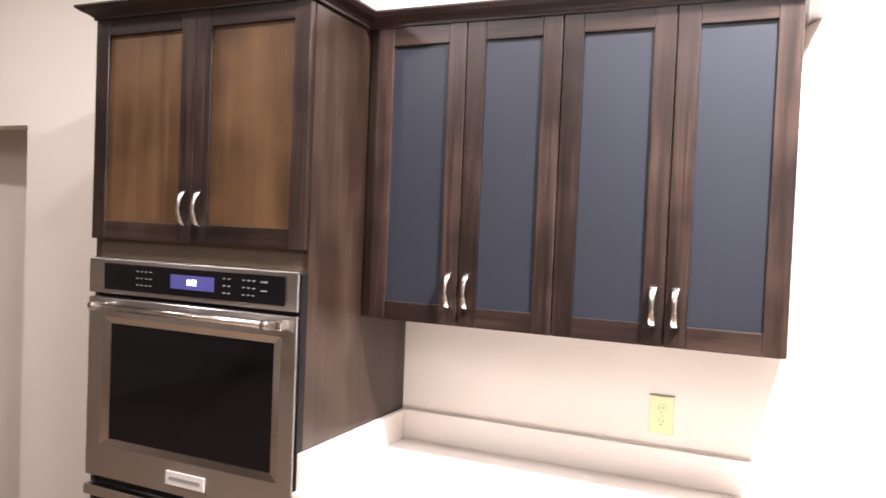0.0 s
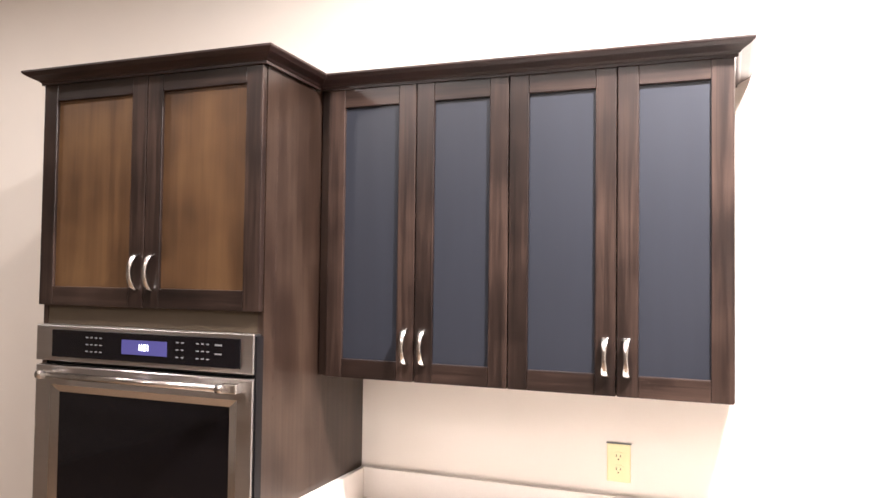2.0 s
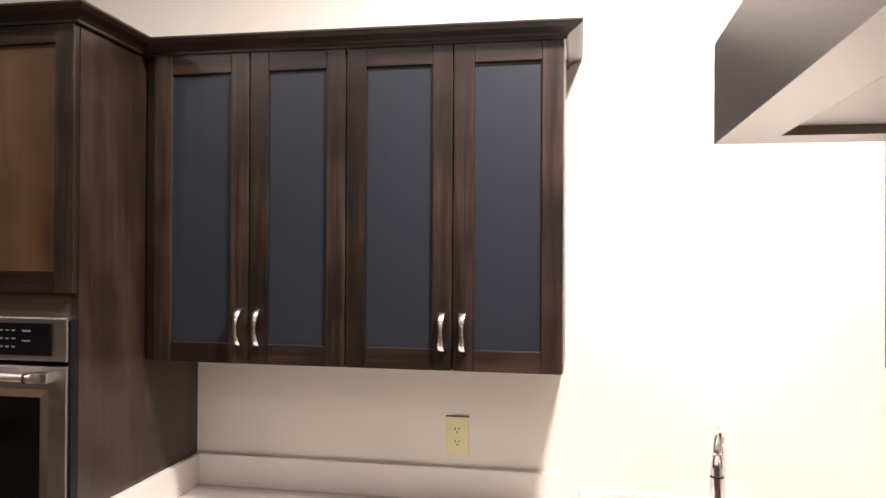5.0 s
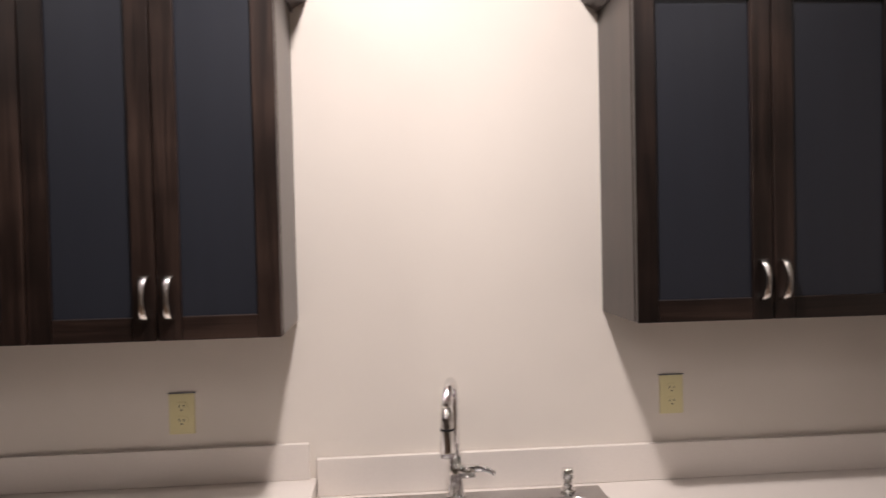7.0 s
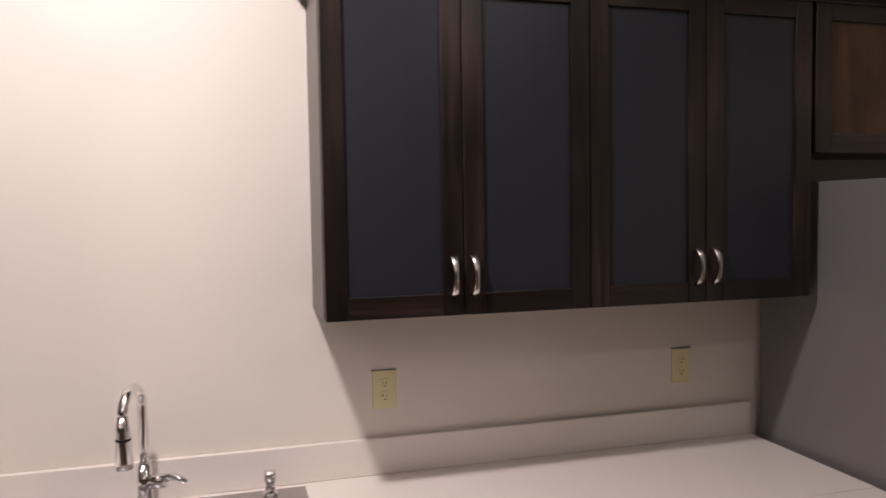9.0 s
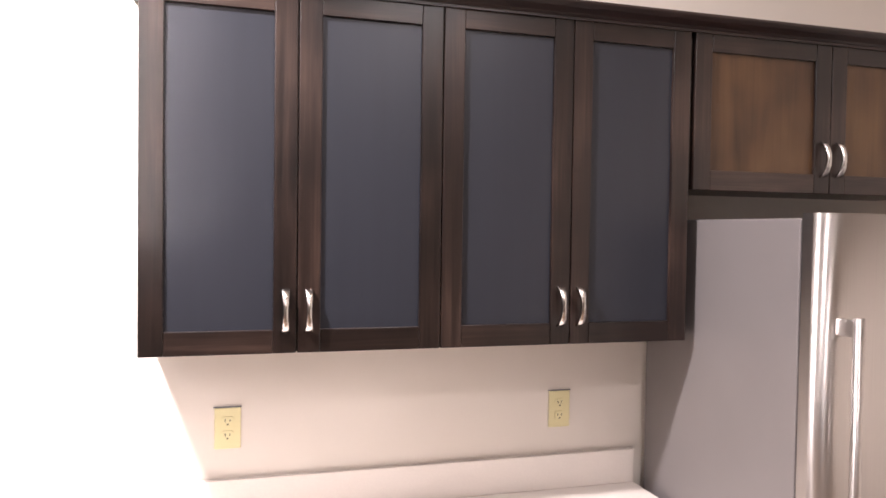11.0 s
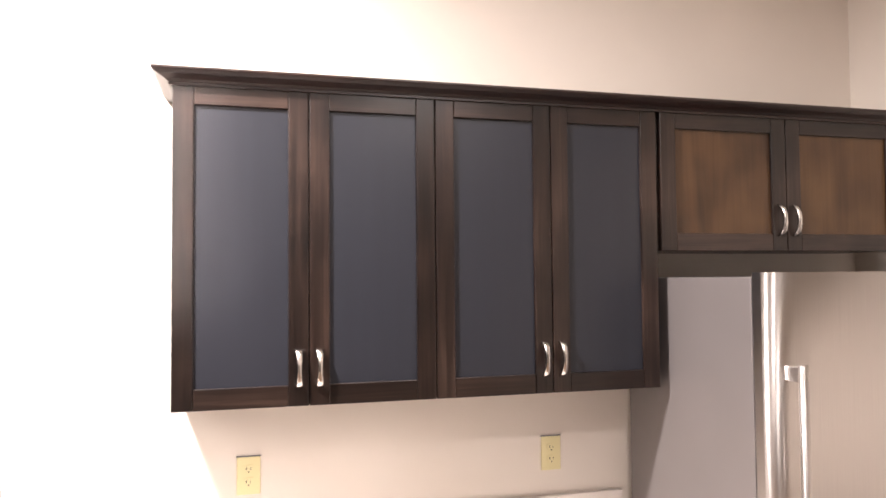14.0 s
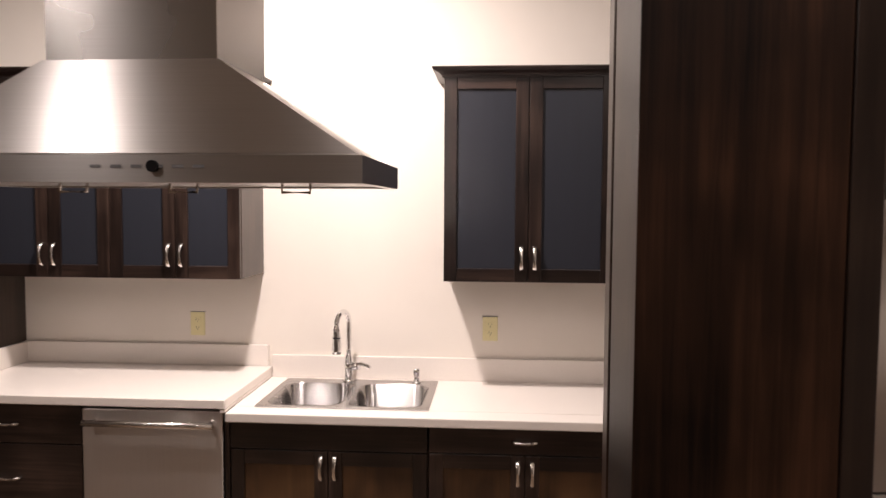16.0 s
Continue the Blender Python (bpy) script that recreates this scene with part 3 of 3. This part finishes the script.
tube(bm, [(ex, ey, zt + 0.285), (ex, ey, zt + 0.25), (ex, ey, zt + 0.225), (ex, ey, zt + 0.17), (ex, ey, zt + 0.155)], [0.0135, 0.0165, 0.0175, 0.0215, 0.0205])
sp = part("spray_head", bm, CHROME, fa)
bm = bmesh.new()
cyl(bm, (ex, ey, zt + 0.226), (ex, ey, zt + 0.232), 0.0180)
part("spray_ring", bm, BLACKPL, sp)
bm = bmesh.new()
cyl(bm, (FX + 0.012, FY - 0.004, zt + 0.075), (FX + 0.055, FY - 0.013, zt + 0.078), 0.0195, 0.0185)
tube(bm, [(FX + 0.045, FY - 0.012, zt + 0.082), (FX + 0.066, FY - 0.018, zt + 0.088), (FX + 0.088, FY - 0.026, zt + 0.085), (FX + 0.108, FY - 0.033, zt + 0.074)], [0.012, 0.0105, 0.0085, 0.007], 10)
part("lever", bm, CHROME, fa)

sd = thing("soap_dispenser", (0, 0, 0), "short chrome soap dispenser on the sink rim", "soap dispenser")
bm = bmesh.new()
cyl(bm, (1.995, -0.092, zt), (1.995, -0.092, zt + 0.008), 0.021)
cyl(bm, (1.995, -0.092, zt + 0.008), (1.995, -0.092, zt + 0.04), 0.0135)
part("collar", bm, CHROME, sd)
bm = bmesh.new()
cyl(bm, (1.995, -0.092, zt + 0.04), (1.995, -0.092, zt + 0.066), 0.017, 0.0165)
part("cap", bm, CHROME, sd)


# ---- outlets ----
def outlet(x, z):
    """A duplex outlet; z is the top of its plate."""
    o = thing("wall_outlet", (x, 0, z - 0.057), "ivory duplex wall outlet with two sockets", "outlet", "wall outlets")
    boxpart("cover_plate", (-0.036, 0.036, -0.006, -0.0005, -0.058, 0.058), IVORY, o, "", 0.002)
    # thin grey bar drawn as the shadow in the gap above the plate
    boxpart("top_gap_shade", (-0.038, 0.038, -0.0045, -0.0006, 0.0583, 0.0612), GREYMARK, o, "grey bar standing for the shadow line above the plate")
    for dz in (-0.020, 0.020):
        bm = bmesh.new()
        loft(bm, [rounded(-0.0165, 0.0165, -0.014, 0.014, 0.010, 0.0), rounded(-0.0165, 0.0165, -0.014, 0.014, 0.010, 0.003)])
        for v in bm.verts:
            v.co = Vector((v.co.x, -0.0062 - v.co.z, v.co.y + dz))
        s = part("socket", bm, IVORY, o)
        bm = bmesh.new()
        box(bm, -0.0075, -0.0055, -0.0099, -0.0093, dz - 0.001, dz + 0.007)
        box(bm, 0.0050, 0.0070, -0.0099, -0.0093, dz - 0.001, dz + 0.006)
        box(bm, -0.002, 0.002, -0.0099, -0.0093, dz - 0.010, dz - 0.006)
        part("slots", bm, BLACKPL, s)
    return o


boxes = outlet(0.899, 1.174)
for x in (2.340, 3.358):
    copy_thing(boxes, pose(x, 0, 1.172 - 0.057))

# ---- refrigerator ----
rf = thing("refrigerator", (0, 0, 0), "stainless steel refrigerator with grey sides and a bar handle", "refrigerator")
RX0, RX1, RY, RZ = 3.652, 4.530, -0.770, 1.734
boxpart("body", (RX0, RX1, RY + 0.073, -0.03, 0.03, RZ - 0.012), FRIDGE_SIDE, rf, "grey painted steel sides", 0.004)
boxpart("gasket", (RX0 + 0.004, RX1 - 0.004, RY + 0.0675, RY + 0.0725, 0.06, RZ - 0.02), BLACKPL, rf)
for nm, z0, z1 in (("door", 0.665, RZ), ("freezer_drawer", 0.07, 0.655)):
    bm = bmesh.new()
    n = 80
    front = []
    for i in range(n + 1):
        s = i / n
        front.append((RX0 + s * (RX1 - RX0), RY + 0.034 * (2 * s - 1) ** 24))
    lo = [bm.verts.new((x, y, z0)) for x, y in front] + [bm.verts.new((RX1, RY + 0.067, z0)), bm.verts.new((RX0, RY + 0.067, z0))]
    hi = [bm.verts.new((v.co.x, v.co.y, z1)) for v in lo]
    bm.faces.new(lo)
    bm.faces.new(hi)
    for k in range(len(lo)):
        bm.faces.new((lo[k], lo[(k + 1) % len(lo)], hi[(k + 1) % len(lo)], hi[k])).smooth = k < n
    d = part(nm, bm, STEEL_V, rf)
    bm = bmesh.new()
    if nm == "door":
        hx = RX0 + 0.052
        cyl(bm, (hx, RY - 0.055, 0.72), (hx, RY - 0.055, 1.495), 0.0125)
        for zz in (0.76, 1.47):
            box(bm, hx - 0.009, hx + 0.009, RY - 0.05, RY + 0.006, zz - 0.02, zz + 0.02, 0, 0.003)
    else:
        cyl(bm, (RX0 + 0.08, RY - 0.05, 0.58), (RX1 - 0.08, RY - 0.05, 0.58), 0.0125)
        for xx in (RX0 + 0.12, RX1 - 0.12):
            box(bm, xx - 0.02, xx + 0.02, RY - 0.05, RY + 0.006, 0.569, 0.591, 0, 0.003)
    part("handle", bm, STEEL_V, d, "long tubular steel handle")
boxpart("hinge_cover", (RX1 - 0.19, RX1 - 0.03, RY + 0.03, RY + 0.15, RZ - 0.011, RZ + 0.014), FRIDGE_SIDE, rf, "", 0.004)
boxpart("plinth", (RX0 + 0.02, RX1 - 0.02, RY + 0.09, -0.05, 0, 0.0295), BLACKPL, rf)

# ---- island range hood ----
HX0, HX1, HY0, HY1 = 1.332, 2.156, -2.381, -1.968
HZ0, HZ1, HZ2 = 1.740, 1.784, 1.950
hcx, hcy = (HX0 + HX1) / 2, -2.172
hd = thing("range_hood", (0, 0, 0), "brushed stainless steel island range hood hanging from the ceiling", "range hood")


def rect(x0, x1, y0, y1, z):
    return [(x0, y0, z), (x1, y0, z), (x1, y1, z), (x0, y1, z)]


def flat_loft(bm, loops, cap0=False, cap1=False):
    rs = [[bm.verts.new(p) for p in l] for l in loops]
    for a, b in zip(rs, rs[1:]):
        for k in range(4):
            bm.faces.new((a[k], a[(k + 1) % 4], b[(k + 1) % 4], b[k]))
    if cap0:
        bm.faces.new(rs[0])
    if cap1:
        bm.faces.new(rs[-1])


bm = bmesh.new()
i0 = 0.022
flat_loft(bm, [rect(HX0 + i0, HX1 - i0, HY0 + i0, HY1 - i0, HZ0 + 0.03), rect(HX0 + i0, HX1 - i0, HY0 + i0, HY1 - i0, HZ0), rect(HX0, HX1, HY0, HY1, HZ0), rect(HX0, HX1, HY0, HY1, HZ1),
               rect(HX0 + 0.012, HX1 - 0.012, HY0 + 0.012, HY1 - 0.012, HZ1 + 0.004)])
rim = part("rim", bm, STEEL, hd)
bm = bmesh.new()
cw, cd = 0.150, 0.128
flat_loft(bm, [rect(HX0 + 0.013, HX1 - 0.013, HY0 + 0.013, HY1 - 0.013, HZ1 + 0.0042), rect(hcx - cw - 0.004, hcx + cw + 0.004, hcy - cd - 0.004, hcy + cd + 0.004, HZ2)], False, True)
part("canopy", bm, STEEL, hd)
bm = bmesh.new()
flat_loft(bm, [rect(hcx - cw, hcx + cw, hcy - cd, hcy + cd, HZ2 + 0.0005), rect(hcx - cw, hcx + cw, hcy - cd, hcy + cd, 2.50)], True, True)
part("lower_duct", bm, STEEL_D, hd)
bm = bmesh.new()
flat_loft(bm, [rect(hcx - cw + 0.006, hcx + cw - 0.006, hcy - cd + 0.006, hcy + cd - 0.006, 2.5005), rect(hcx - cw + 0.006, hcx + cw - 0.006, hcy - cd + 0.006, hcy + cd - 0.006, CEIL - 0.001)], True, True)
part("upper_duct", bm, STEEL_D, hd)
boxpart("underside", (HX0 + i0 + 0.001, HX1 - i0 - 0.001, HY0 + i0 + 0.001, HY1 - i0 - 0.001, HZ0 + 0.026, HZ0 + 0.032), STEEL, hd)
for k in range(4):
    fx0 = HX0 + 0.0245 + k * 0.194
    bm = bmesh.new()
    box(bm, fx0, fx0 + 0.192, HY0 + 0.024, HY1 - 0.024, HZ0 + 0.003, HZ0 + 0.0255, 0, 0.003)
    f = part("grease_filter", bm, STEEL, hd, "brushed steel grease filter")
    bm = bmesh.new()
    tube(bm, [(fx0 + 0.068, HY0 + 0.075, HZ0 + 0.013), (fx0 + 0.068, HY0 + 0.072, HZ0 - 0.014), (fx0 + 0.116, HY0 + 0.072, HZ0 - 0.014), (fx0 + 0.116, HY0 + 0.075, HZ0 + 0.013)], 0.003, 8)
    part("filter_handle", bm, NICKEL, f)
bm = bmesh.new()
cyl(bm, (hcx + 0.075, HY0 - 0.008, HZ0 + 0.026), (hcx + 0.075, HY0 - 0.0005, HZ0 + 0.026), 0.0095, seg=16)
part("knob", bm, BLACKPL, rim)
bm = bmesh.new()
for k in range(6):
    box(bm, hcx - 0.03 + k * 0.034, hcx - 0.012 + k * 0.034, HY0 - 0.0015, HY0 - 0.0003, HZ0 + 0.0235, HZ0 + 0.0285)
part("control_buttons", bm, GREYMARK, rim)

# ---- wood-clad post between the kitchen and the showroom ----
PX0, PX1, PY0, PY1 = 2.557, 2.880, -2.505, -2.218
po = thing("tall_cabinet", (0, 0, 0), "narrow tall dark lacquered wood cabinet reaching the ceiling", "cabinet")
boxpart("body", (PX0 + 0.002, PX1 - 0.002, PY0 + 0.008, -2.280, 0.0, CEIL - 0.001), WOOD_COL, po, "", 0.002)
boxpart("front_frame", (PX0, PX1, -2.2755, PY1, 0.0, CEIL - 0.001), WOOD_CF, po, "", 0.006)
boxpart("back_panel", (PX0, PX1 - 0.046, PY0, PY0 + 0.0075, 0.0, CEIL - 0.001), WOOD_BACK, po, "", 0.002)
boxpart("corner_strip", (PX1 - 0.044, PX1, PY0 - 0.002, PY0 + 0.0075, 0.0, CEIL - 0.001), WOOD_S, po, "", 0.002)
